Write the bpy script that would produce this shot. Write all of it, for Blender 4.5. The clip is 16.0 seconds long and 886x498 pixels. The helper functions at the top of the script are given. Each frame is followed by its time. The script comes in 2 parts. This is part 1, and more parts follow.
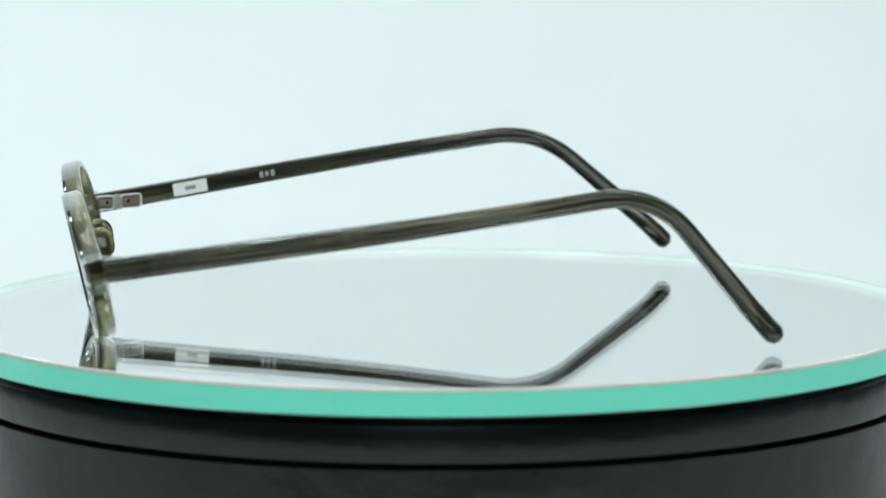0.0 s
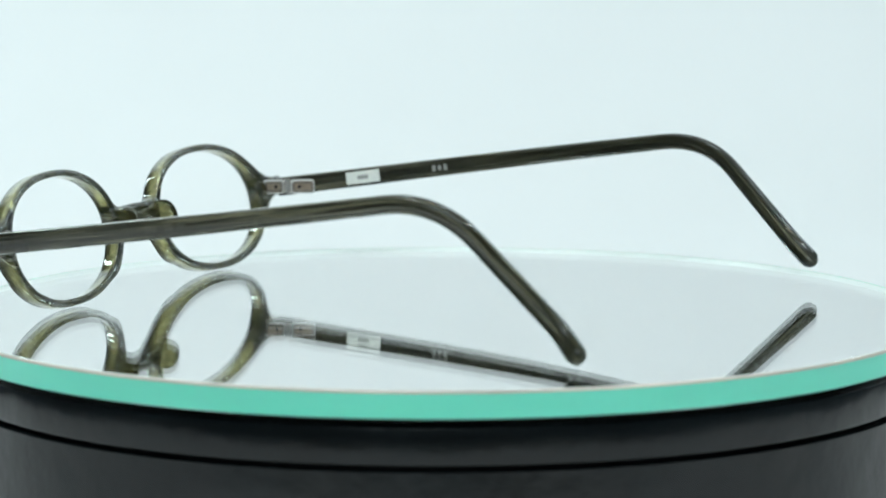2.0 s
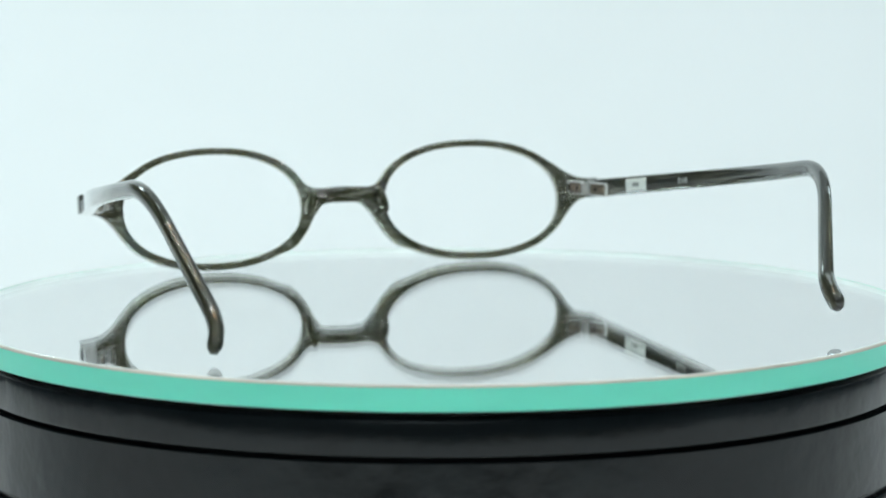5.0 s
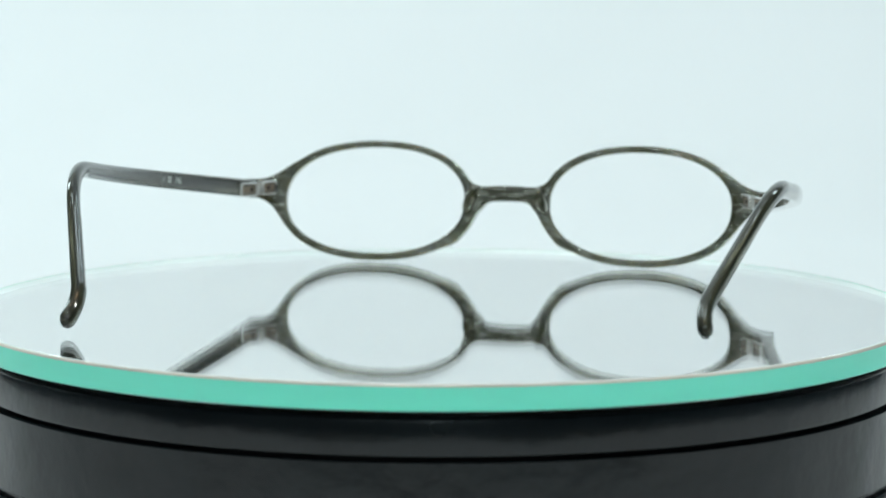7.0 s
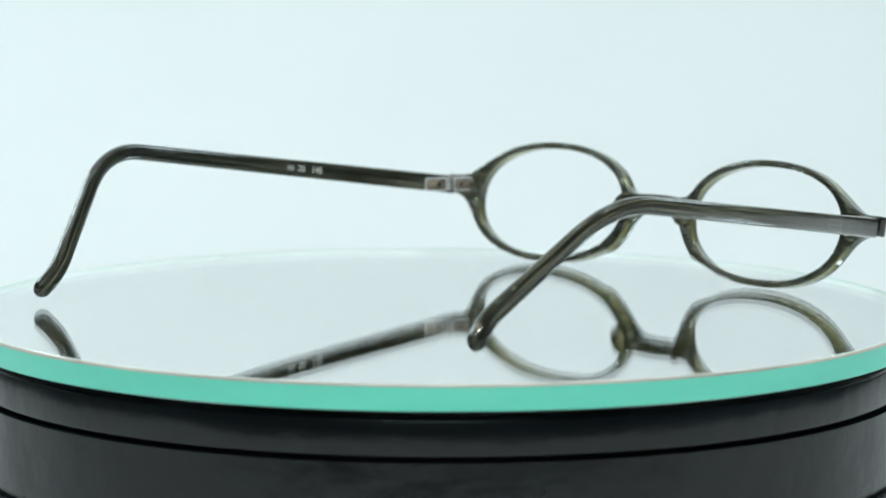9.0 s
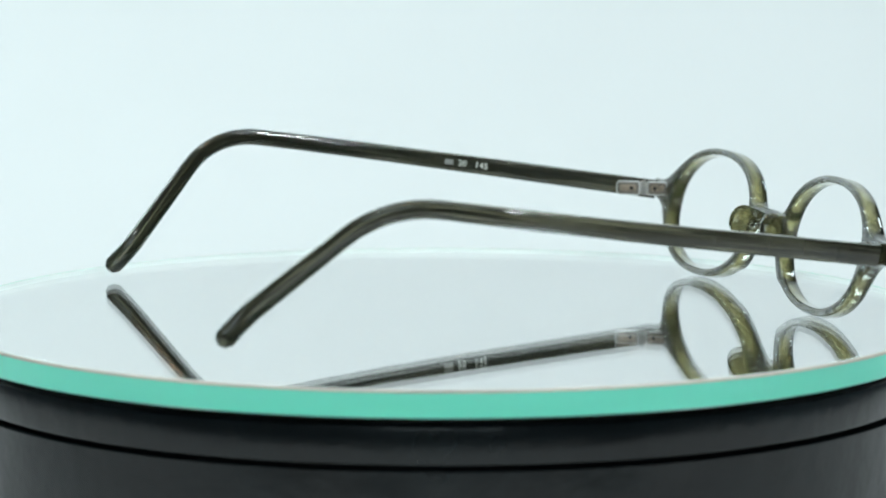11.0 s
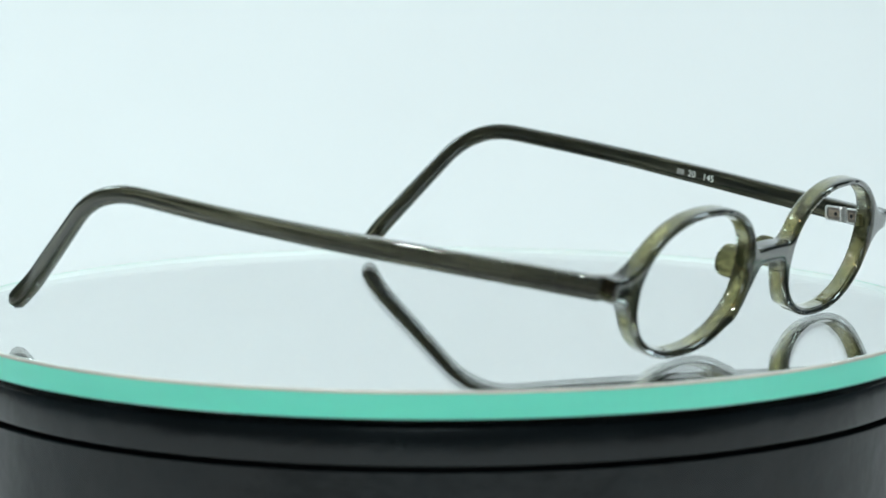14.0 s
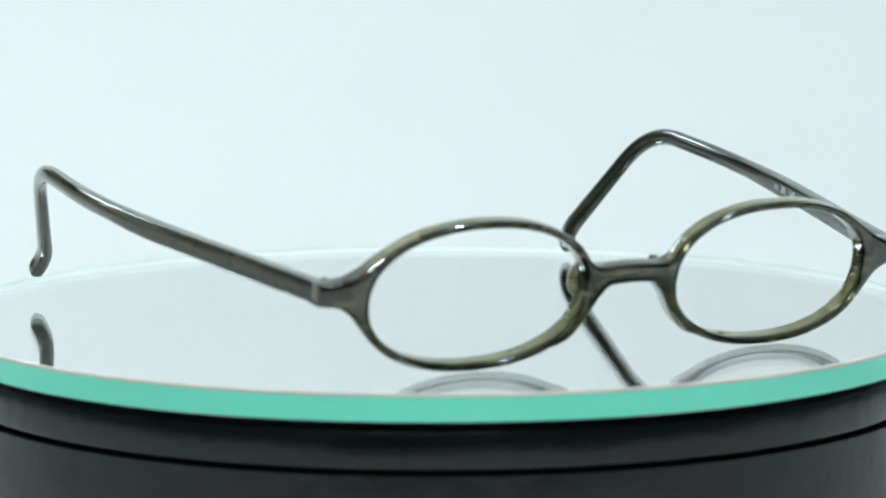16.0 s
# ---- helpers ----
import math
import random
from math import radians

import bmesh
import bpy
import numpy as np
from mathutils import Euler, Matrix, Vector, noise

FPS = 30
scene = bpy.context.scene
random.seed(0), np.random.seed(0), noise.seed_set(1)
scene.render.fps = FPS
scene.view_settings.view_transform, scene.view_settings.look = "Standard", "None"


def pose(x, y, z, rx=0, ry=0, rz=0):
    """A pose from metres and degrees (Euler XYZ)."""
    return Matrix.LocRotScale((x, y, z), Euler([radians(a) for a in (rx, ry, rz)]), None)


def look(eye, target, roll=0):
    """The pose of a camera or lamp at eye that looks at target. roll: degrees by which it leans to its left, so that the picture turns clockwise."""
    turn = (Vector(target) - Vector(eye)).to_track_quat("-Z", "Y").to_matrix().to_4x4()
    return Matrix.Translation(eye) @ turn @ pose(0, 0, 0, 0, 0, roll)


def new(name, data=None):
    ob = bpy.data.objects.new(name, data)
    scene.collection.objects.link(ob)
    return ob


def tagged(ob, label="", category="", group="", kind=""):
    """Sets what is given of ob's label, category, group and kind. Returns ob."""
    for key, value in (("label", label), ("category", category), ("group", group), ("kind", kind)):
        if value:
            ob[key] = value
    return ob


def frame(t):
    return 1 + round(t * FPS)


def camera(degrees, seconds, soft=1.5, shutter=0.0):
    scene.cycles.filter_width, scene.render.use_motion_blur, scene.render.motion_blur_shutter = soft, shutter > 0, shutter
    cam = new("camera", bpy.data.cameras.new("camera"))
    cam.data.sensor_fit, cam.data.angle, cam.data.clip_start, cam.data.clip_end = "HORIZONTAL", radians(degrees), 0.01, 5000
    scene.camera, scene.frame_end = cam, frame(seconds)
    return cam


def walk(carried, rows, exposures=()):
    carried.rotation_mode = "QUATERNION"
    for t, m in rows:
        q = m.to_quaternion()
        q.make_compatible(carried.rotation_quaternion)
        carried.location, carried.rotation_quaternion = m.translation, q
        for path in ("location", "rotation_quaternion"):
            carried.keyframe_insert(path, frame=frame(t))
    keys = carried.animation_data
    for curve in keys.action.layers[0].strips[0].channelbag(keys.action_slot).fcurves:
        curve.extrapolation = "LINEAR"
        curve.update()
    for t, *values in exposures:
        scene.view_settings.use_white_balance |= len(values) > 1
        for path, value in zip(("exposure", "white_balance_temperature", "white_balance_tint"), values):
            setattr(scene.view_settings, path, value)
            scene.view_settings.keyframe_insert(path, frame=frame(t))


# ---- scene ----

# ---------------------------------------------------------------- camera
cam = camera(16.03, 16.0)
cam.data.dof.use_dof = True
cam.data.dof.focus_distance = 0.670
cam.data.dof.aperture_fstop = 23.0
EYE, AHEAD = Vector((0.0, -0.67, 0.0962)), Vector((0.00108, 0.99232, -0.12370))
# seconds and millimetres by which the camera has slid forward
SLIDE = [(0.0, 4.7), (0.5, 6.0), (1.0, 6.8), (2.0, 6.7), (2.6, 5.4), (3.2, 3.5), (4.2, -8.0), (5.3, -15.0), (6.0, -16.0), (7.0, -15.3), (8.0, -15.4),
         (9.0, -15.2), (9.4, -14.8), (9.5, 5.1), (9.7, 5.5), (10.7, 7.5), (11.8, 9.7), (12.5, 9.6), (13.2, 8.9), (14.0, 8.2), (14.5, 8.5), (15.0, 9.3), (15.5, 10.9), (16.0, 13.2)]
walk(cam, [(t, look(EYE + AHEAD * mm * 0.001, EYE + AHEAD)) for t, mm in SLIDE])

# the turn of the table, every half second: degrees about z, and its small wobble about x and y
TURN = [98.2, 90.62, 82.91, 75.07, 67.23, 59.46, 51.66, 43.85, 36.02, 28.2, 20.4, 12.64, 4.96, -2.81, -10.55, -18.32, -26.06,
        -33.8, -41.51, -49.25, -56.95, -64.59, -72.23, -79.87, -87.55, -95.28, -103.05, -110.81, -118.54, -126.23, -134.0, -141.76, -149.56]
LEAN_X = [-0.074, -0.011, 0.034, 0.06, 0.067, 0.052, 0.05, 0.038, 0.015, -0.011, -0.035, -0.052, -0.06, -0.061, -0.063, -0.071, -0.078,
          -0.07, -0.06, -0.058, -0.056, -0.054, -0.051, -0.047, -0.041, -0.029, -0.006, 0.024, 0.049, 0.081, 0.117, 0.149, 0.2]
LEAN_Y = [-0.079, -0.05, -0.039, -0.045, -0.053, -0.067, -0.072, -0.079, -0.086, -0.089, -0.08, -0.054, 0.001, 0.057, 0.1, 0.128, 0.147,
          0.16, 0.166, 0.162, 0.146, 0.119, 0.086, 0.053, 0.026, -0.003, -0.022, -0.036, -0.05, -0.067, -0.081, -0.09, -0.105]

# ---------------------------------------------------------------- world and lamps
world = bpy.data.worlds.new("room_air")
scene.world = world
world.use_nodes = True
world.node_tree.nodes["Background"].inputs[0].default_value = (0.75, 0.9, 1.0, 1)
world.node_tree.nodes["Background"].inputs[1].default_value = 0.05


def area(name, eye, target, sx, sy, watts, color):
    data = bpy.data.lights.new(name, "AREA")
    data.shape, data.size, data.size_y, data.energy, data.color = "ELLIPSE" if sx == sy else "RECTANGLE", sx, sy, watts, color
    ob = new(name, data)
    ob.matrix_world = look(eye, target)
    return ob


COOL = (0.785, 0.965, 1.0)
for lx, ly, watts in ((-0.26, -0.10, 0.7), (0.26, -0.10, 0.7), (-0.26, 0.22, 0.14), (0.26, 0.22, 0.12)):
    area("tent_lamp_top", (lx, ly, 0.93), (lx * 0.4, ly * 0.6, 0.0), 0.16, 0.10, watts, COOL)
# two unseen side fills, added to brighten the paper sweep
area("backdrop_fill_west", (-0.72, 0.46, 0.62), (0.12, 0.85, 0.42), 0.20, 0.34, 4.2, (0.765, 0.955, 0.985))
area("backdrop_fill_east", (0.72, 0.46, 0.62), (-0.12, 0.85, 0.42), 0.20, 0.34, 2.15, (0.745, 0.94, 1.0))
area("tent_lamp_front", (0.0, -0.35, 0.88), (0.0, -0.02, 0.0), 0.10, 0.04, 0.6, (1.0, 0.70, 0.40))
# unseen fill added behind the camera, brightens the green edge and temples
area("front_fill", (-0.1, -1.25, 0.62), (0.0, 0.0, 0.0), 0.8, 0.4, 2.4, COOL)
area("spot_lamp_west", (-0.28, -0.45, 0.75), (0, 0, 0), 0.05, 0.05, 3.1, (0.88, 0.98, 1.0))
area("spot_lamp_east", (0.45, -0.40, 0.62), (0, 0, 0), 0.045, 0.045, 2.0, (0.90, 0.98, 1.0))
scene.view_settings.exposure = 0.0


# ---------------------------------------------------------------- materials
def material(name):
    m = bpy.data.materials.new(name)
    m.use_nodes = True
    return m, m.node_tree.nodes, m.node_tree.links, m.node_tree.nodes["Principled BSDF"]


def noise_node(ns, ls, scale, stretch, detail=4.0, along=""):
    tc, mp, tx = ns.new("ShaderNodeTexCoord"), ns.new("ShaderNodeMapping"), ns.new("ShaderNodeTexNoise")
    mp.inputs["Scale"].default_value = stretch
    tx.inputs["Scale"].default_value, tx.inputs["Detail"].default_value = scale, detail
    if along:
        at = ns.new("ShaderNodeAttribute")
        at.attribute_name = along
        ls.new(at.outputs["Vector"], mp.inputs["Vector"])
    else:
        ls.new(tc.outputs["Object"], mp.inputs["Vector"])
    ls.new(mp.outputs["Vector"], tx.inputs["Vector"])
    return tx


def ramp(ns, ls, source, stops):
    r = ns.new("ShaderNodeValToRGB")
    while len(r.color_ramp.elements) < len(stops):
        r.color_ramp.elements.new(0.5)
    for e, (at, c) in zip(r.color_ramp.elements, stops):
        e.position, e.color = at, (*c, 1)
    ls.new(source, r.inputs["Fac"])
    return r


def bump(ns, ls, source, strength, distance, bsdf):
    b = ns.new("ShaderNodeBump")
    b.inputs["Strength"].default_value, b.inputs["Distance"].default_value = strength, distance
    ls.new(source, b.inputs["Height"])
    ls.new(b.outputs["Normal"], bsdf.inputs["Normal"])


def plain(name, color, rough, metal=0.0, vary=0.06, scale=40.0, relief=0.0):
    m, ns, ls, b = material(name)
    tx = noise_node(ns, ls, scale, (1, 1, 1), 6)
    lo, hi = [c * (1 - vary) for c in color], [min(1, c * (1 + vary)) for c in color]
    r = ramp(ns, ls, tx.outputs["Fac"], [(0.3, lo), (0.7, hi)])
    ls.new(r.outputs["Color"], b.inputs["Base Color"])
    rr = ramp(ns, ls, tx.outputs["Fac"], [(0.25, [rough * 0.85] * 3), (0.75, [min(1, rough * 1.15)] * 3)])
    ls.new(rr.outputs["Color"], b.inputs["Roughness"])
    b.inputs["Metallic"].default_value = metal
    if relief:
        bump(ns, ls, tx.outputs["Fac"], 0.3, relief, b)
    return m


def horn(name, stretch, clear, rough, stops, along="", layer="along", reach=(-0.0006, 0.0006), span_to=(0.48, 1.3), relief=0.1, milled=0.0):
    """Grey-olive horn acetate: lengthwise streaks, half clear, polished."""
    m, ns, ls, b = material(name)
    fine = noise_node(ns, ls, 1.0, stretch, 5, along)
    broad = noise_node(ns, ls, 1.0, [s * 0.2 for s in stretch], 2, along)
    mix = ns.new("ShaderNodeMix")
    mix.data_type = "FLOAT"
    mix.inputs[0].default_value = 0.35
    ls.new(fine.outputs["Fac"], mix.inputs[2])
    ls.new(broad.outputs["Fac"], mix.inputs[3])
    r = ramp(ns, ls, mix.outputs[0], stops)
    tint = r.outputs["Color"]
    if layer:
        # front: laminated, dark beside clearer layers; temple: colour darkened inside to imitate dimmer light
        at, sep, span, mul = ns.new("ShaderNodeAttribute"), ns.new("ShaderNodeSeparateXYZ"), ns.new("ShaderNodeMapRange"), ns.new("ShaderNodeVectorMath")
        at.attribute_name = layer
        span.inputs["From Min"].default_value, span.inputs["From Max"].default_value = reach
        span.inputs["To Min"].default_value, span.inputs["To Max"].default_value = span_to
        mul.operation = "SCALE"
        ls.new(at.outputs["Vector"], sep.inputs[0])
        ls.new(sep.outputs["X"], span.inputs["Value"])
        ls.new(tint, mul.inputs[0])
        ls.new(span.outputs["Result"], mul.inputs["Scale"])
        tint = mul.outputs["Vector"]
    ls.new(tint, b.inputs["Base Color"])
    b.inputs["Transmission Weight"].default_value = clear
    b.inputs["IOR"].default_value = 1.49
    b.inputs["Roughness"].default_value = rough
    b.inputs["Coat Weight"].default_value = 0.7
    b.inputs["Coat Roughness"].default_value = 0.04
    bump(ns, ls, fine.outputs["Fac"], relief, 0.0003, b)
    if milled:
        # the face that lies on the skin keeps its milling marks, the others are polished
        at, sep, span = ns.new("ShaderNodeAttribute"), ns.new("ShaderNodeSeparateXYZ"), ns.new("ShaderNodeMapRange")
        at.attribute_name = layer
        span.inputs["To Min"].default_value, span.inputs["To Max"].default_value = relief, milled
        ls.new(at.outputs["Vector"], sep.inputs[0])
        ls.new(sep.outputs["Y"], span.inputs["Value"])
        normal = b.inputs["Normal"].links[0].from_node
        ls.new(span.outputs["Result"], normal.inputs["Strength"])
        ls.new(normal.outputs["Normal"], b.inputs["Coat Normal"])
        # glints along the milling marks, painted as pale streaks in the base colour
        scratch_glint = noise_node(ns, ls, 1.0, (330, 1500, 1500), 2)
        pale = ramp(ns, ls, scratch_glint.outputs["Fac"], [(0.52, (0, 0, 0)), (0.60, (0.95, 0.95, 0.95))])
        amount, blend = ns.new("ShaderNodeMath"), ns.new("ShaderNodeMix")
        amount.operation, blend.data_type = "MULTIPLY", "RGBA"
        ls.new(pale.outputs["Color"], amount.inputs[0])
        ls.new(sep.outputs["Y"], amount.inputs[1])
        ls.new(amount.outputs[0], blend.inputs[0])
        ls.new(tint, blend.inputs[6])
        blend.inputs[7].default_value = (0.72, 0.74, 0.74, 1)
        ls.new(blend.outputs[2], b.inputs["Base Color"])
    return m


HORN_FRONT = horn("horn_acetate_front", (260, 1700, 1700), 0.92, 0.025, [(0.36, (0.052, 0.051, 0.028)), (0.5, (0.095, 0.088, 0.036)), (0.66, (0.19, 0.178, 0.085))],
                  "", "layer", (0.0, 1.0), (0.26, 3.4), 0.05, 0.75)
HORN_TEMPLE = horn("horn_acetate_temple", (2600, 2600, 45), 0.42, 0.05, [(0.38, (0.010, 0.011, 0.008)), (0.5, (0.036, 0.035, 0.019)), (0.63, (0.22, 0.215, 0.145))], "along", span_to=(0.75, 1.2), relief=0.5)
SILVER = plain("nickel_silver", (0.78, 0.77, 0.74), 0.32, 1.0, 0.1, 900)
CORE = plain("worn_brass_leaf", (0.33, 0.27, 0.21), 0.4, 0.8, 0.25, 900)
NICKEL = plain("dull_nickel", (0.24, 0.21, 0.18), 0.35, 0.8, 0.25, 900)
CLEAR = plain("clear_acetate", (0.85, 0.87, 0.85), 0.12, 0.0, 0.05, 900)
CLEAR.node_tree.nodes["Principled BSDF"].inputs["Transmission Weight"].default_value = 0.4
PRINT = plain("white_print", (0.62, 0.66, 0.62), 0.5, 0, 0.1, 3000)
FAINT = plain("worn_grey_print", (0.20, 0.21, 0.20), 0.5, 0, 0.2, 3000)
BLACK = plain("gloss_black_paint", (0.006, 0.0085, 0.0095), 0.22, 0, 0.35, 42, 0.0028)
BLACK.node_tree.nodes["Principled BSDF"].inputs["Specular IOR Level"].default_value = 0.38
PALE = plain("frosted_pale_glass", (0.60, 0.68, 0.65), 0.5, 0, 0.05, 60)
# beige stands in for the lamp reflection caught by the bevel
BEVEL_GLINT = plain("bevel_painted_glint", (0.58, 0.53, 0.46), 0.5, 0, 0.25, 35)
GROOVE = plain("black_rubber", (0.006, 0.006, 0.006), 0.7, 0, 0.2, 200)
PAPER = plain("white_backdrop_paper", (0.80, 0.80, 0.80), 0.8, 0, 0.012, 6)
FABRIC = plain("white_tent_fabric", (0.78, 0.78, 0.77), 0.9, 0, 0.03, 60)
ROOM = plain("grey_room_paint", (0.40, 0.48, 0.53), 0.8, 0, 0.06, 3)
WOOD = plain("dark_table_wood", (0.10, 0.075, 0.055), 0.5, 0, 0.25, 8)

GLASS, ns, ls, b = material("clear_plate_glass")
b.inputs["Base Color"].default_value = (0.997, 1.0, 0.999, 1)
b.inputs["Transmission Weight"].default_value = 1.0
b.inputs["Roughness"].default_value = 0.0
b.inputs["IOR"].default_value = 1.52
MIRROR, ns, ls, b = material("mirror_silvering")
b.inputs["Base Color"].default_value = (0.992, 1.0, 0.996, 1)
b.inputs["Metallic"].default_value = 1.0
b.inputs["Roughness"].default_value = 0.0
EDGE, ns, ls, b = material("ground_green_glass_edge")
tx = noise_node(ns, ls, 30, (1, 1, 6), 5)
r = ramp(ns, ls, tx.outputs["Fac"], [(0.3, (0.195, 0.83, 0.63)), (0.7, (0.215, 0.88, 0.68))])
ls.new(r.outputs["Color"], b.inputs["Base Color"])
b.inputs["Roughness"].default_value = 0.35
b.inputs["Subsurface Weight"].default_value = 0.3
b.inputs["Subsurface Radius"].default_value = (0.001, 0.004, 0.003)


# ---------------------------------------------------------------- mesh helpers
def part(name, bm, mat, parent=None, label="", smooth=True):
    me = bpy.data.meshes.new(name)
    bmesh.ops.recalc_face_normals(bm, faces=bm.faces)
    for e in bm.edges:
        e.smooth = len(e.link_faces) != 2 or e.calc_face_angle(0) < 0.6
    bm.to_mesh(me)
    bm.free()
    me.materials.append(mat)
    for p in me.polygons:
        p.use_smooth = smooth
    ob = new(name, me)
    if parent:
        ob.parent = parent
    return tagged(ob, label)


def lathe(profile, n=256):
    """A closed ring of (radius, z) points turned about z; a radius of 0 closes on the axis."""
    bm = bmesh.new()
    rows = []
    for r0, z0 in profile:
        if r0 < 1e-9:
            rows.append([bm.verts.new((0, 0, z0))])
        else:
            rows.append([bm.verts.new((r0 * math.cos(2 * math.pi * i / n), r0 * math.sin(2 * math.pi * i / n), z0)) for i in range(n)])
    pairs = list(zip(rows, rows[1:]))
    if len(rows[0]) > 1 and len(rows[-1]) > 1:
        pairs.append((rows[-1], rows[0]))
    for a, c in pairs:
        for i in range(n):
            j = (i + 1) % n
            if len(a) == 1 and len(c) == 1:
                continue
            if len(a) == 1:
                bm.faces.new((a[0], c[i], c[j]))
            elif len(c) == 1:
                bm.faces.new((a[i], a[j], c[0]))
            else:
                bm.faces.new((a[i], a[j], c[j], c[i]))
    return bm


def box(sx, sy, sz, bevel=0.0, m=None, segments=2):
    bm = bmesh.new()
    bmesh.ops.create_cube(bm, size=1.0)
    bmesh.ops.scale(bm, vec=(sx, sy, sz), verts=bm.verts)
    if bevel:
        bmesh.ops.bevel(bm, geom=bm.edges[:], offset=bevel, segments=segments, affect="EDGES", profile=0.5)
    if m is not None:
        bmesh.ops.transform(bm, matrix=m, verts=bm.verts)
    return bm


def rod(radius, depth, m, n=16, bevel=0.0):
    bm = bmesh.new()
    bmesh.ops.create_cone(bm, cap_ends=True, segments=n, radius1=radius, radius2=radius, depth=depth)
    if bevel:
        rim = [e for e in bm.edges if abs(e.verts[0].co.z - e.verts[1].co.z) < 1e-9]
        bmesh.ops.bevel(bm, geom=rim, offset=bevel, segments=2, affect="EDGES")
    bmesh.ops.transform(bm, matrix=m, verts=bm.verts)
    return bm


def iso_mesh(field, lo, hi, step):
    """The zero surface of a distance field (millimetres), as a smooth quad mesh in metres."""
    axes = [np.arange(a, c + step, step) for a, c in zip(lo, hi)]
    g = np.stack(np.meshgrid(*axes, indexing="ij"), -1)
    v = field(g[..., 0], g[..., 1], g[..., 2])
    inside = v < 0
    nx, ny, nz = v.shape
    count = np.zeros((nx - 1, ny - 1, nz - 1), int)
    total = np.zeros((nx - 1, ny - 1, nz - 1, 3))
    for axis in range(3):
        s0, s1 = [slice(None)] * 3, [slice(None)] * 3
        s0[axis], s1[axis] = slice(0, -1), slice(1, None)
        a, c = v[tuple(s0)], v[tuple(s1)]
        cross = (a < 0) != (c < 0)
        f = np.where(cross, a / np.where(cross, a - c, 1), 0)
        pt = g[tuple(s0)].copy()
        pt[..., axis] += f * step
        o1, o2 = [k for k in range(3) if k != axis]
        for d1 in (0, 1):
            for d2 in (0, 1):
                sl = [slice(None)] * 3
                sl[o1] = slice(d1, v.shape[o1] - 1 + d1)
                sl[o2] = slice(d2, v.shape[o2] - 1 + d2)
                cr = cross[tuple(sl)]
                count += cr
                total += pt[tuple(sl)] * cr[..., None]
    used = count > 0
    index = -np.ones(count.shape, int)
    index[used] = np.arange(used.sum())
    verts = total[used] / count[used][:, None]
    for _ in range(3):
        h = 0.02
        f0 = field(*verts.T)
        grad = np.stack([(field(*(verts + h * np.eye(3)[k]).T) - f0) / h for k in range(3)], -1)
        move = (f0 / np.maximum((grad ** 2).sum(1), 0.2))[:, None] * grad
        verts -= np.clip(move, -0.3 * step, 0.3 * step)
    faces = []
    for axis in range(3):
        s0, s1 = [slice(None)] * 3, [slice(None)] * 3
        s0[axis], s1[axis] = slice(0, -1), slice(1, None)
        cross = inside[tuple(s0)] != inside[tuple(s1)]
        o1, o2 = [k for k in range(3) if k != axis]
        at = np.argwhere(cross)
        at = at[(at[:, o1] > 0) & (at[:, o2] > 0) & (at[:, o1] < v.shape[o1] - 1) & (at[:, o2] < v.shape[o2] - 1)]
        ring = []
        for d1, d2 in ((-1, -1), (0, -1), (0, 0), (-1, 0)):
            q = at.copy()
            q[:, o1] += d1
            q[:, o2] += d2
            ring.append(index[q[:, 0], q[:, 1], q[:, 2]])
        faces.append(np.stack(ring, -1))
    return verts * 0.001, np.concatenate(faces)


def smin(a, c, k):
    h = np.clip(0.5 + 0.5 * (c - a) / k, 0, 1)
    return c * (1 - h) + a * h - k * h * (1 - h)


def smax(a, c, k):
    return -smin(-a, -c, k)


def net(verts, faces):
    bm = bmesh.new()
    vs = [bm.verts.new(v) for v in verts]
    for f in faces:
        if len(set(f)) == 4:
            bm.faces.new([vs[i] for i in f])
    return bm


# ---------------------------------------------------------------- setting
def sweep_sheet(width, profile, thick):
    """A sheet of a (y, z) profile, width wide in x, with thickness downwards and outwards."""
    bm = bmesh.new()
    n = len(profile)
    normals = []
    for i in range(n):
        (y0, z0), (y1, z1) = profile[max(i - 1, 0)], profile[min(i + 1, n - 1)]
        d = math.hypot(y1 - y0, z1 - z0)
        normals.append(((z1 - z0) / d, -(y1 - y0) / d))
    ring = [(y, z) for y, z in profile] + [(y + a * thick, z + c * thick) for (y, z), (a, c) in zip(profile[::-1], normals[::-1])]
    west = [bm.verts.new((-width / 2, y, z)) for y, z in ring]
    east = [bm.verts.new((width / 2, y, z)) for y, z in ring]
    m = len(ring)
    for i in range(m):
        j = (i + 1) % m
        bm.faces.new((west[i], west[j], east[j], east[i]))
    for i in range(n - 1):
        bm.faces.new((west[i], west[i + 1], west[m - 2 - i], west[m - 1 - i]))
        bm.faces.new((east[i], east[i + 1], east[m - 2 - i], east[m - 1 - i]))
    return bm


BASE = -0.052
arc = [(0.55 + 0.30 * math.sin(a), BASE + 0.30 - 0.30 * math.cos(a)) for a in [math.pi / 2 * i / 24 for i in range(25)]]
sheet = part("backdrop", sweep_sheet(1.5, [(-0.27, BASE)] + arc + [(0.85, 0.95)], 0.002), PAPER)
tagged(sheet, "seamless pale white paper sweep curving up behind the turntable", "backdrop", kind="structure")

table = tagged(new("photo_table"), "dark wooden table under the white paper sweep", "table")
part("tabletop", box(1.7, 1.6, 0.03, 0.003, pose(0, 0.3, BASE - 0.0185)), WOOD, table, smooth=False)
for sx in (-0.78, 0.78):
    for sy in (-0.42, 1.02):
        part("leg", box(0.06, 0.06, 0.70, 0.003, pose(sx, sy, BASE - 0.0335 - 0.35)), WOOD, table, smooth=False)

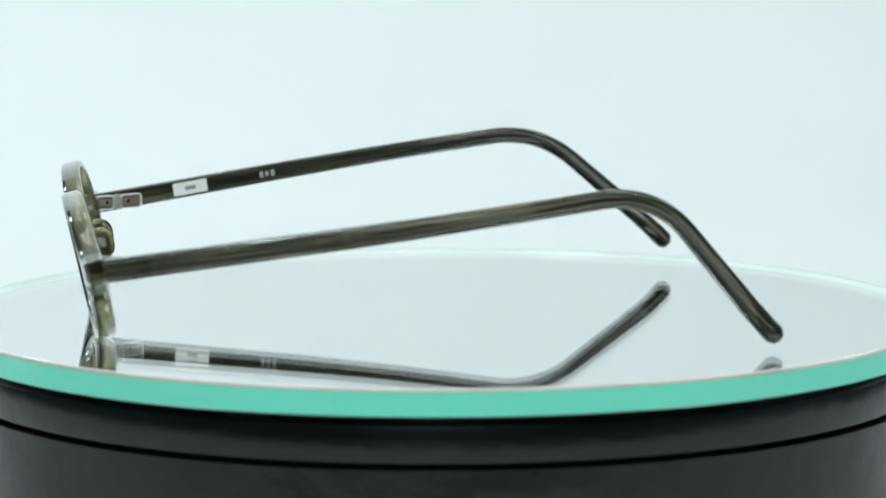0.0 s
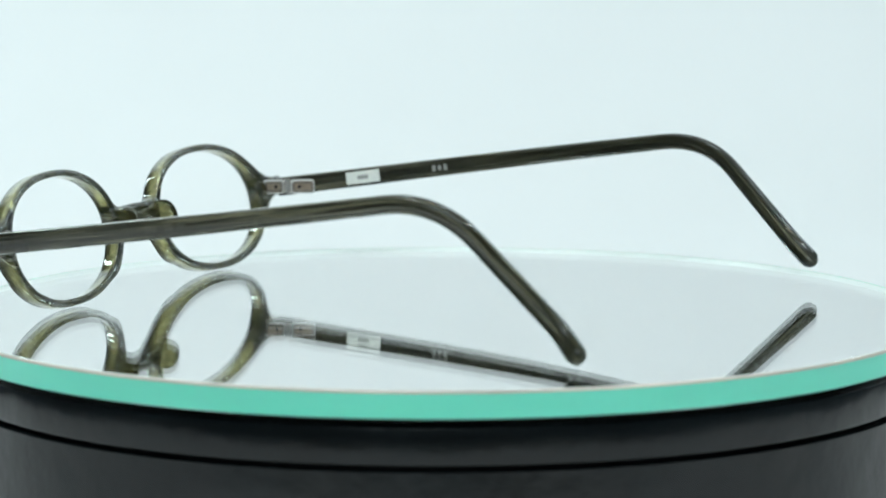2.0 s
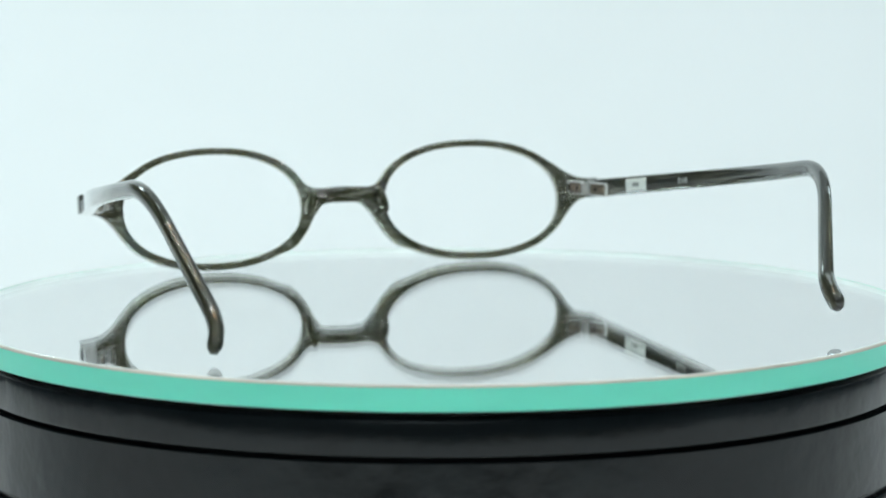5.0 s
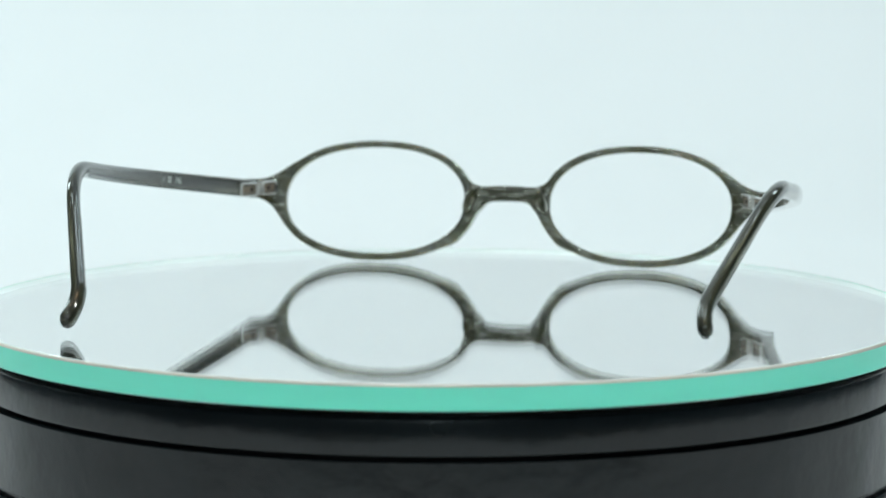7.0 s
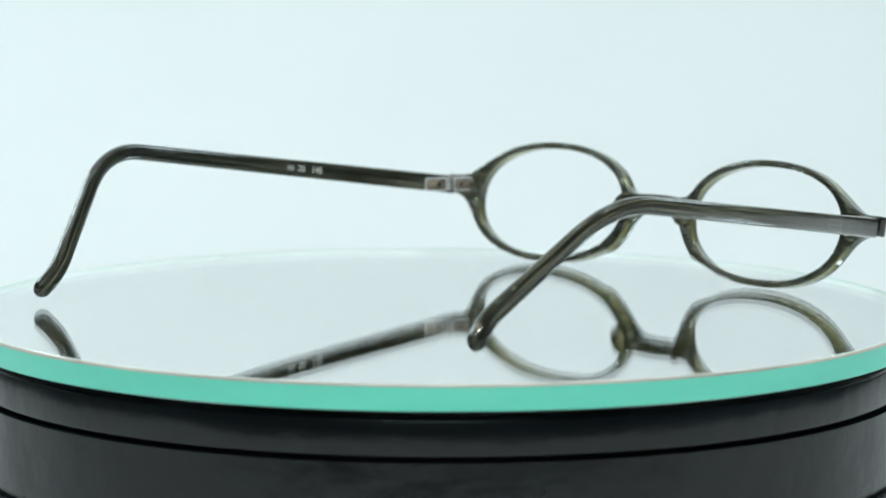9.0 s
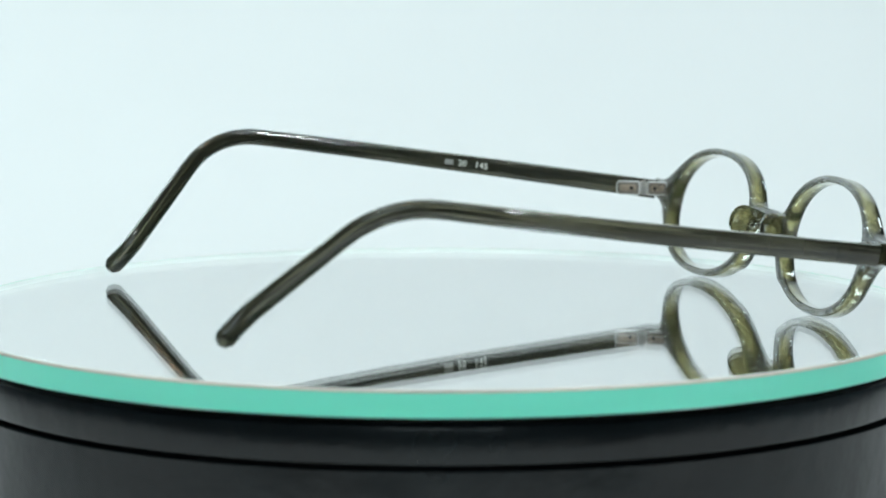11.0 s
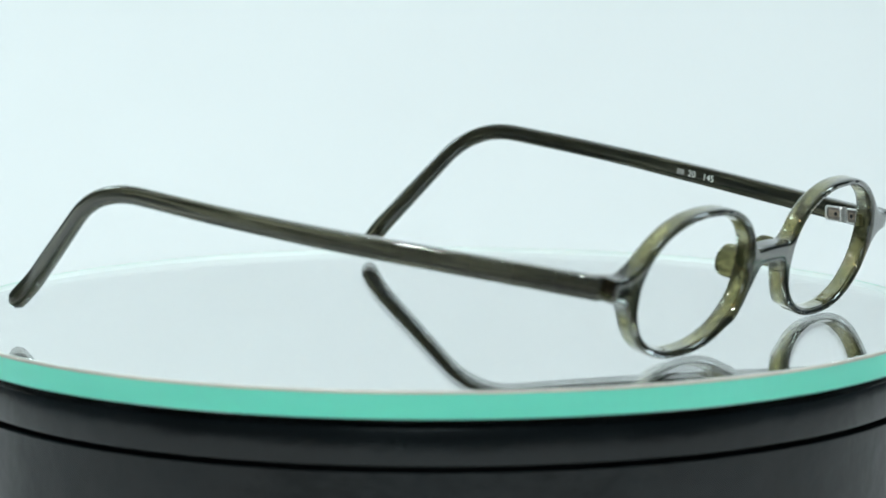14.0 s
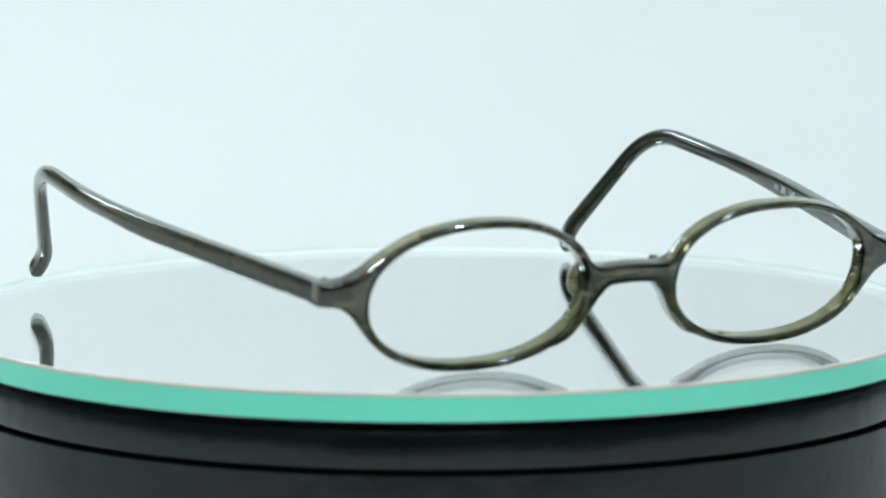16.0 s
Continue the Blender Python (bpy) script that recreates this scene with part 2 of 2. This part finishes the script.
FLOOR = BASE - 0.0335 - 0.70
part("floor", box(5.2, 5.2, 0.1, 0, pose(0, 0, FLOOR - 0.05)), ROOM, smooth=False)
for name, sx, sy, x, y in (("wall_north", 5.2, 0.1, 0, 2.65), ("wall_south", 5.2, 0.1, 0, -2.65),
                           ("wall_east", 0.1, 5.2, 2.65, 0), ("wall_west", 0.1, 5.2, -2.65, 0)):
    part(name, box(sx, sy, 2.6, 0, pose(x, y, FLOOR + 1.3)), ROOM, smooth=False)
part("ceiling", box(5.4, 5.4, 0.1, 0, pose(0, 0, FLOOR + 2.65)), ROOM, smooth=False)
for name in ("floor", "wall_north", "wall_south", "wall_east", "wall_west", "ceiling"):
    tagged(bpy.data.objects[name], "plain grey painted room " + name.split("_")[0], name.split("_")[0], kind="structure")

# canopy out of view, added to bounce light and be mirrored from above
tent = tagged(new("added_tent"), "unseen white fabric canopy on slim poles, added over the paper sweep", "light tent")
for px in (-0.768, 0.768):
    for py in (-0.285, 0.848):
        part("pole", rod(0.005, 1.0115, pose(px, py, BASE - 0.0035 + 0.50575), 12), GROOVE, tent)
part("top_panel", box(1.55, 1.15, 0.004, 0, pose(0, 0.28, BASE + 1.01)), FABRIC, tent, smooth=False)


# ---------------------------------------------------------------- turntable
R = 0.10441
turntable = tagged(new("turntable"), "round black display turntable with a mirrored green-edged glass top", "turntable")
part("glass_plate", lathe([(0, 0), (R - 0.0009, 0), (R - 0.0007, -0.0002), (R - 0.0007, -0.0048), (R - 0.0009, -0.0050), (0, -0.0050)]), GLASS, turntable,
     "clear mirrored glass disc", smooth=False).visible_shadow = False
part("mirror_backing", lathe([(0, -0.0046), (R - 0.0011, -0.0046), (R - 0.0011, -0.0054), (0, -0.0054)]), MIRROR, turntable, "silvered mirror back", smooth=False)
part("edge_liner", lathe([(R - 0.00102, -0.00004), (R - 0.00056, -0.00004), (R - 0.00056, -0.0052), (R - 0.00102, -0.0052)]), PALE, turntable, smooth=False)
part("glass_edge", lathe([(R - 0.00055, -0.0001), (R - 0.0003, -0.00005), (R, -0.0004), (R, -0.0049), (R - 0.0003, -0.0052), (R - 0.00055, -0.0052)]), EDGE, turntable,
     "mint green ground glass edge", smooth=False)
part("ground_bevel", lathe([(R - 0.0003, 0.00002), (R - 0.0001, -0.0001), (R + 0.00003, -0.00040), (R + 0.00003, -0.00055), (R - 0.00012, -0.00055), (R - 0.0003, -0.0003)]), BEVEL_GLINT, turntable,
     "ground bevel, tinted beige for a lamp's reflection", smooth=False)
part("upper_ring", lathe([(0, -0.0055), (0.0990, -0.0055), (0.0990, -0.0066), (0.1010, -0.0070), (0.1016, -0.0074), (0.1018, -0.0082), (0.1022, -0.0137),
                          (0.1020, -0.0142), (0.1014, -0.0144), (0, -0.0144)]), BLACK, turntable, "glossy black upper ring")
part("groove", lathe([(0, -0.0144), (0.0996, -0.0144), (0.0996, -0.0154), (0, -0.0154)]), GROOVE, turntable)
part("body", lathe([(0, -0.0154), (0.1026, -0.0154), (0.1026, -0.0310), (0.1020, -0.0314), (0.1014, -0.0314), (0.1014, -0.0323), (0.1026, -0.0326),
                    (0.1029, -0.0332), (0.1029, -0.0490), (0, -0.0490)]), BLACK, turntable, "glossy black drum with fine grooves")
for k in range(4):
    a = math.pi / 2 * k + 0.6
    part("foot", rod(0.009, 0.003, pose(0.085 * math.cos(a), 0.085 * math.sin(a), -0.0505), 24, 0.0005), GROOVE, turntable)


# ---------------------------------------------------------------- eyeglasses
LENS_X, LENS_Z, LENS_Y, TILT = 32.6, 14.76, -0.8, radians(12.7)
A_IN, B_IN, CANT = 22.2, 13.0, radians(1.1)


def ellipse(x, v, a, c):
    n = 2.2
    p, q = np.abs(x / a) + 1e-6, np.abs(v / c) + 1e-6
    k = (p ** n + q ** n) ** (1 / n)
    grad = np.sqrt((p ** (n - 1) / a) ** 2 + (q ** (n - 1) / c) ** 2) * k ** (1 - n)
    return (k - 1) / grad


def bar(x, v, x0, v0, x1, v1, r):
    dx, dv = x1 - x0, v1 - v0
    h = np.clip(((x - x0) * dx + (v - v0) * dv) / (dx * dx + dv * dv), 0, 1)
    return np.sqrt((x - x0 - h * dx) ** 2 + (v - v0 - h * dv) ** 2) - r


def front_field(x, v, w):
    """Half-mirrored front: rims, bridge and end pieces, rounded. v up, w forward, millimetres."""
    w = w + 6.0e-4 * x * x - 0.64
    s = np.abs(x)
    # each oval's long axis rises a little towards the nose
    lx, lv = (s - LENS_X) * math.cos(CANT) - v * math.sin(CANT), (s - LENS_X) * math.sin(CANT) + v * math.cos(CANT)
    outer = ellipse(lx, lv + 0.05, A_IN + 1.9, B_IN + 1.65)
    low = np.where(x > 0, 0.45, 0.0)
    tab = bar(s, v + low, 54.0, 1.8, 65.0, 2.15, 2.25)
    tab = smax(tab, s - 65.2, 0.4)
    flat = smin(outer, tab, 7.5)
    bridge = np.maximum(np.abs(v - 2.45 + 0.007 * s * s) - 1.9, s - 12)
    flat = smin(flat, bridge, 3.2)
    flat = smin(flat, bar(s, v, 8.6, 0.0, 14.2, -7.4, 1.85), 3.6)
    flat = smax(flat, -ellipse(lx, lv, A_IN + 0.12 * w, B_IN + 0.05 * w), 0.5)
    half = 2.1
    r = 0.9
    q0, q1 = flat + r, np.abs(w) - half + r
    return np.minimum(np.maximum(q0, q1), 0) + np.sqrt(np.maximum(q0, 0) ** 2 + np.maximum(q1, 0) ** 2) - r


def tilt(verts):
    """From the front's own plane to the standing glasses: top leaning forward."""
    x, v, w = verts[:, 0], verts[:, 1], verts[:, 2]
    return np.stack([x, LENS_Y * 0.001 + v * math.sin(TILT) + w * math.cos(TILT), LENS_Z * 0.001 + v * math.cos(TILT) - w * math.sin(TILT)], -1)


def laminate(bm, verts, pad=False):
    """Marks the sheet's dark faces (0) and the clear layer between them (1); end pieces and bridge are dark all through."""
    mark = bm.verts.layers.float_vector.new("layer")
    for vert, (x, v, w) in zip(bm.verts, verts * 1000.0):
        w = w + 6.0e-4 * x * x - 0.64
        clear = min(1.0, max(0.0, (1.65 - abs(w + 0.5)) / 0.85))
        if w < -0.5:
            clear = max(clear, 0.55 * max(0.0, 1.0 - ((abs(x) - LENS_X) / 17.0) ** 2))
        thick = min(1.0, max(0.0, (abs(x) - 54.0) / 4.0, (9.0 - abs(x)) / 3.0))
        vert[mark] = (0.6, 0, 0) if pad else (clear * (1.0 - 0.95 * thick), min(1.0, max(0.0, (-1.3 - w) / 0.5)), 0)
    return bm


glasses = tagged(new("eyeglasses"), "olive-grey horn acetate eyeglasses with small oval rims, open temples", "eyeglasses")
vv, ff = iso_mesh(front_field, (-68.3, -17.6, -5.1), (68.3, 17.6, 3.0), 0.55)
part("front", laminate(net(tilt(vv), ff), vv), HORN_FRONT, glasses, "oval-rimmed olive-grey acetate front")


def pad_field(side):
    def field(x, v, w):
        s = side * x
        px, pv, pw = s - 8.7 + 0.25 * (v - 1.0), v - 0.5, w + 2.8
        return (np.sqrt((np.abs(px) / 1.25) ** 2.4 + (np.abs(pv) / 3.3) ** 2.4 + (np.abs(pw) / 3.1) ** 2.4) - 1) * 1.5
    return field


for side in (-1, 1):
    vv, ff = iso_mesh(pad_field(side), (side * 9.6 - 4.5, -4, -9), (side * 9.6 + 4.5, 7, 1), 0.4)
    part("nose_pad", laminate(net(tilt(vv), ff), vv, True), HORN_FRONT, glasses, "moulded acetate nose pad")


def smooth_path(points, radius, step=0.0012):
    """A polyline with its corners rounded by arcs of about that radius, as evenly spaced points."""
    pts = [Vector(p) for p in points]
    fine = [pts[0]]
    for i in range(1, len(pts) - 1):
        a, c, d = pts[i - 1], pts[i], pts[i + 1]
        cut = min(radius[i - 1], 0.48 * (c - a).length, 0.48 * (d - c).length)
        p0, p1 = c + (a - c).normalized() * cut, c + (d - c).normalized() * cut
        fine += [p0.lerp(c, u / 14).lerp(c.lerp(p1, u / 14), u / 14) for u in range(15)]
    fine.append(pts[-1])
    out, carry = [fine[0]], 0.0
    for a, c in zip(fine, fine[1:]):
        d = (c - a).length
        at = step - carry
        while at < d:
            out.append(a.lerp(c, at / d))
            at += step
        carry = d - (at - step)
    out.append(fine[-1])
    return out


def sweep_bar(path, size, n=28):
    """A bar swept along a path; size(u) gives width across, height and squareness at u from 0 to 1."""
    bm = bmesh.new()
    rows = []
    layer = bm.verts.layers.float_vector.new("along")
    total = sum((c - a).length for a, c in zip(path, path[1:]))
    run = 0.0
    for i, p in enumerate(path):
        if i:
            run += (p - path[i - 1]).length
        t = (path[min(i + 1, len(path) - 1)] - path[max(i - 1, 0)]).normalized()
        across = Vector((1, 0, 0))
        across = (across - t * across.dot(t)).normalized()
        up = across.cross(t).normalized()
        w, h, e = size(run / total, run, total)
        row = []
        for k in range(n):
            a = 2 * math.pi * k / n
            ca, sa = math.cos(a), math.sin(a)
            dx, dz = w / 2 * math.copysign(abs(ca) ** (2 / e), ca), h / 2 * math.copysign(abs(sa) ** (2 / e), sa)
            vert = bm.verts.new(p + across * dx + up * dz)
            vert[layer] = (math.copysign(dx, dx * p.x), dz, run)
            row.append(vert)
        rows.append(row)
    for a, c in zip(rows, rows[1:]):
        for k in range(n):
            bm.faces.new((a[k], a[(k + 1) % n], c[(k + 1) % n], c[k]))
    bm.faces.new(rows[0])
    bm.faces.new(rows[-1][::-1])
    return bm


def temple_size(u, run, total):
    w = 0.0034 - 0.0006 * min(1, u * 1.6)
    h = 0.0045 - 0.0008 * min(1, u * 1.5)
    if u > 0.78:
        h += 0.0006 * (u - 0.78) / 0.22
        w += 0.0005 * (u - 0.78) / 0.22
    e = 5.0 - 2.6 * min(1, max(0, (u - 0.35) / 0.1))
    left = total - run
    if left < 0.0022:
        k = math.sqrt(max(0.0, 1 - (1 - left / 0.0022) ** 2))
        w, h = w * max(k, 0.12), h * max(k, 0.12)
    return w, h, e


SHAPE = {-1: (0.0172, 0.0042, (-0.0744, -0.1081, 0.0322)), 1: (0.0167, 0.0052, (0.0760, -0.1080, 0.0314))}


def temple_point(side, u):
    """A point on a temple's centre line, from the hinge (0) to the bend (1)."""
    z0, bow, corner = SHAPE[side]
    p = Vector((0.0634 * side, -0.0042, z0)).lerp(Vector(corner), u)
    return p + Vector((side * bow * math.sin(math.pi * u ** 1.25), 0, 0))


def inner_face(side, u, out=0.0):
    """The pose of a spot on a temple's inner face: y forward along it, x out of it towards the other temple."""
    p, ahead = temple_point(side, u), (temple_point(side, u - 0.02) - temple_point(side, u + 0.02)).normalized()
    x = Vector((-side, 0, 0))
    x = (x - ahead * x.dot(ahead)).normalized()
    z = x.cross(ahead)
    m = Matrix((x, ahead, z)).transposed().to_4x4()
    m.translation = p + x * (temple_size(u * 0.78, 0.05, 1.0)[0] / 2 + out)
    return m


def temple(side, ear, tip):
    line = [temple_point(side, i / 13) for i in (*range(11), 13)]
    path = smooth_path(line + [ear, tip], [0.02] * 10 + [0.011, 0.004])
    return part("temple", sweep_bar(path, temple_size), HORN_TEMPLE, glasses, "slim olive-grey acetate temple bent down to the ear")


west_temple = temple(-1, (-0.0656, -0.1298, 0.0070), (-0.0676, -0.1345, 0.0018))
east_temple = temple(1, (0.0647, -0.1330, 0.0094), (0.0658, -0.1378, 0.0045))


def ring(m, ly, lz, rim, depth):
    """A flat oblong frame standing out along x, with an opening through it."""
    bm = bmesh.new()
    rows = []
    for x, cut in ((0, 0), (depth, 0.00012), (depth, rim), (0, rim)):
        y, z = ly / 2 - cut, lz / 2 - cut
        rows.append([bm.verts.new((x, a * y, c * z)) for a, c in ((-1, -1), (-1, 0.6), (-0.86, 1), (0.86, 1), (1, 0.6), (1, -0.6), (0.86, -1), (-0.86, -1))])
        rows[-1][0].co = Vector((x, -y, -0.6 * z))
    for a, c in zip(rows, rows[1:] + rows[:1]):
        for k in range(8):
            bm.faces.new((a[k], a[(k + 1) % 8], c[(k + 1) % 8], c[k]))
    bmesh.ops.transform(bm, matrix=m, verts=bm.verts)
    return bm


def hinge(side):
    """Riveted hinge let into the inner face, where front and temple meet: two framed leaves and the barrels between."""
    m = pose(side * 0.0609, -0.0080, 0.0175 - 0.0003 * side, 0, 0, side * 30.5)
    inward = m @ pose(0, 0, 0, 0, 0, 180 if side > 0 else 0)
    h = part("hinge", box(0.0012, 0.0122, 0.0030, 0.0003, m), NICKEL, glasses, "riveted nickel hinge in a clear bedding", smooth=False)
    for y, long in ((-0.0034, 0.0058), (0.0036, 0.0050)):
        at = -y if side > 0 else y
        part("leaf_frame", ring(inward @ pose(0.0005, at, 0), long, 0.0034, 0.00035, 0.0006), CLEAR, h, "clear bright frame round a hinge leaf", smooth=False)
        part("leaf", box(0.0003, long - 0.0020, 0.0014, 0.0001, m @ pose(-side * 0.0007, y, 0)), CORE, h, "worn brown hinge leaf", smooth=False)
    for k, z in enumerate((-0.00095, 0.0, 0.00095)):
        part("barrel", rod(0.0009, 0.00086, m @ pose(-side * 0.0007, 0.0003, z), 16, 0.0001), SILVER, h)
    part("screw", rod(0.0005, 0.0004, m @ pose(-side * 0.0007, 0.0003, 0.0016), 12, 0.0001), SILVER, h)
    for y in (-0.0026, 0.0030):
        part("rivet", rod(0.00045, 0.0003, m @ pose(-side * 0.0009, y, 0, 0, 90, 0), 12, 0.0001), GROOVE, h, "dark rivet hole")
    return h


for side in (-1, 1):
    hinge(side)


def marking():
    """Size numbers printed on the inner face of one temple."""
    for text, u in (("145", 0.392), ("20", 0.435)):
        cu = bpy.data.curves.new("size_number", "FONT")
        cu.body, cu.size, cu.extrude, cu.align_x, cu.align_y = text, 0.0021, 0.00003, "CENTER", "CENTER"
        ob = bpy.data.objects.new("size_number", cu)
        scene.collection.objects.link(ob)
        me = bpy.data.meshes.new_from_object(ob.evaluated_get(bpy.context.evaluated_depsgraph_get()))
        bpy.data.objects.remove(ob)
        me.materials.clear()
        me.materials.append(PRINT)
        mark = new("size_number", me)
        mark.parent = west_temple
        mark.matrix_basis = inner_face(-1, u, 0.00002) @ pose(0, 0, 0, 90, 0, 90)
        tagged(mark, "small white printed size number")
    part("worn_print", box(0.00006, 0.0020, 0.0012, 0, inner_face(-1, 0.465, 0.00002)), FAINT, west_temple, smooth=False)


def sticker():
    """White size label and faint worn print on the inner face of the other temple."""
    part("size_label", box(0.0003, 0.0082, 0.0029, 0.00014, inner_face(1, 0.198, 0.00005)), PRINT, east_temple, "small white oblong label", smooth=False)
    part("worn_print", box(0.00006, 0.0026, 0.0009, 0, inner_face(1, 0.198, 0.00022)), FAINT, east_temple, smooth=False)
    for k in range(3):
        part("worn_print", box(0.00006, 0.0009, 0.0014 - 0.0003 * (k % 2), 0, inner_face(1, 0.36 + 0.013 * k, 0.00002)), FAINT, east_temple, smooth=False)


marking()
sticker()

PLACE = pose(0.00285, 0.07542, 0, 0, 0, -1.5)


def motions():
    rows = [(0.5 * i, pose(0, 0, 0, LEAN_X[i], 0, 0) @ pose(0, 0, 0, 0, LEAN_Y[i], 0) @ pose(0, 0, 0, 0, 0, TURN[i])) for i in range(33)]
    walk(turntable, rows)
    walk(glasses, [(t, m @ PLACE) for t, m in rows])


motions()
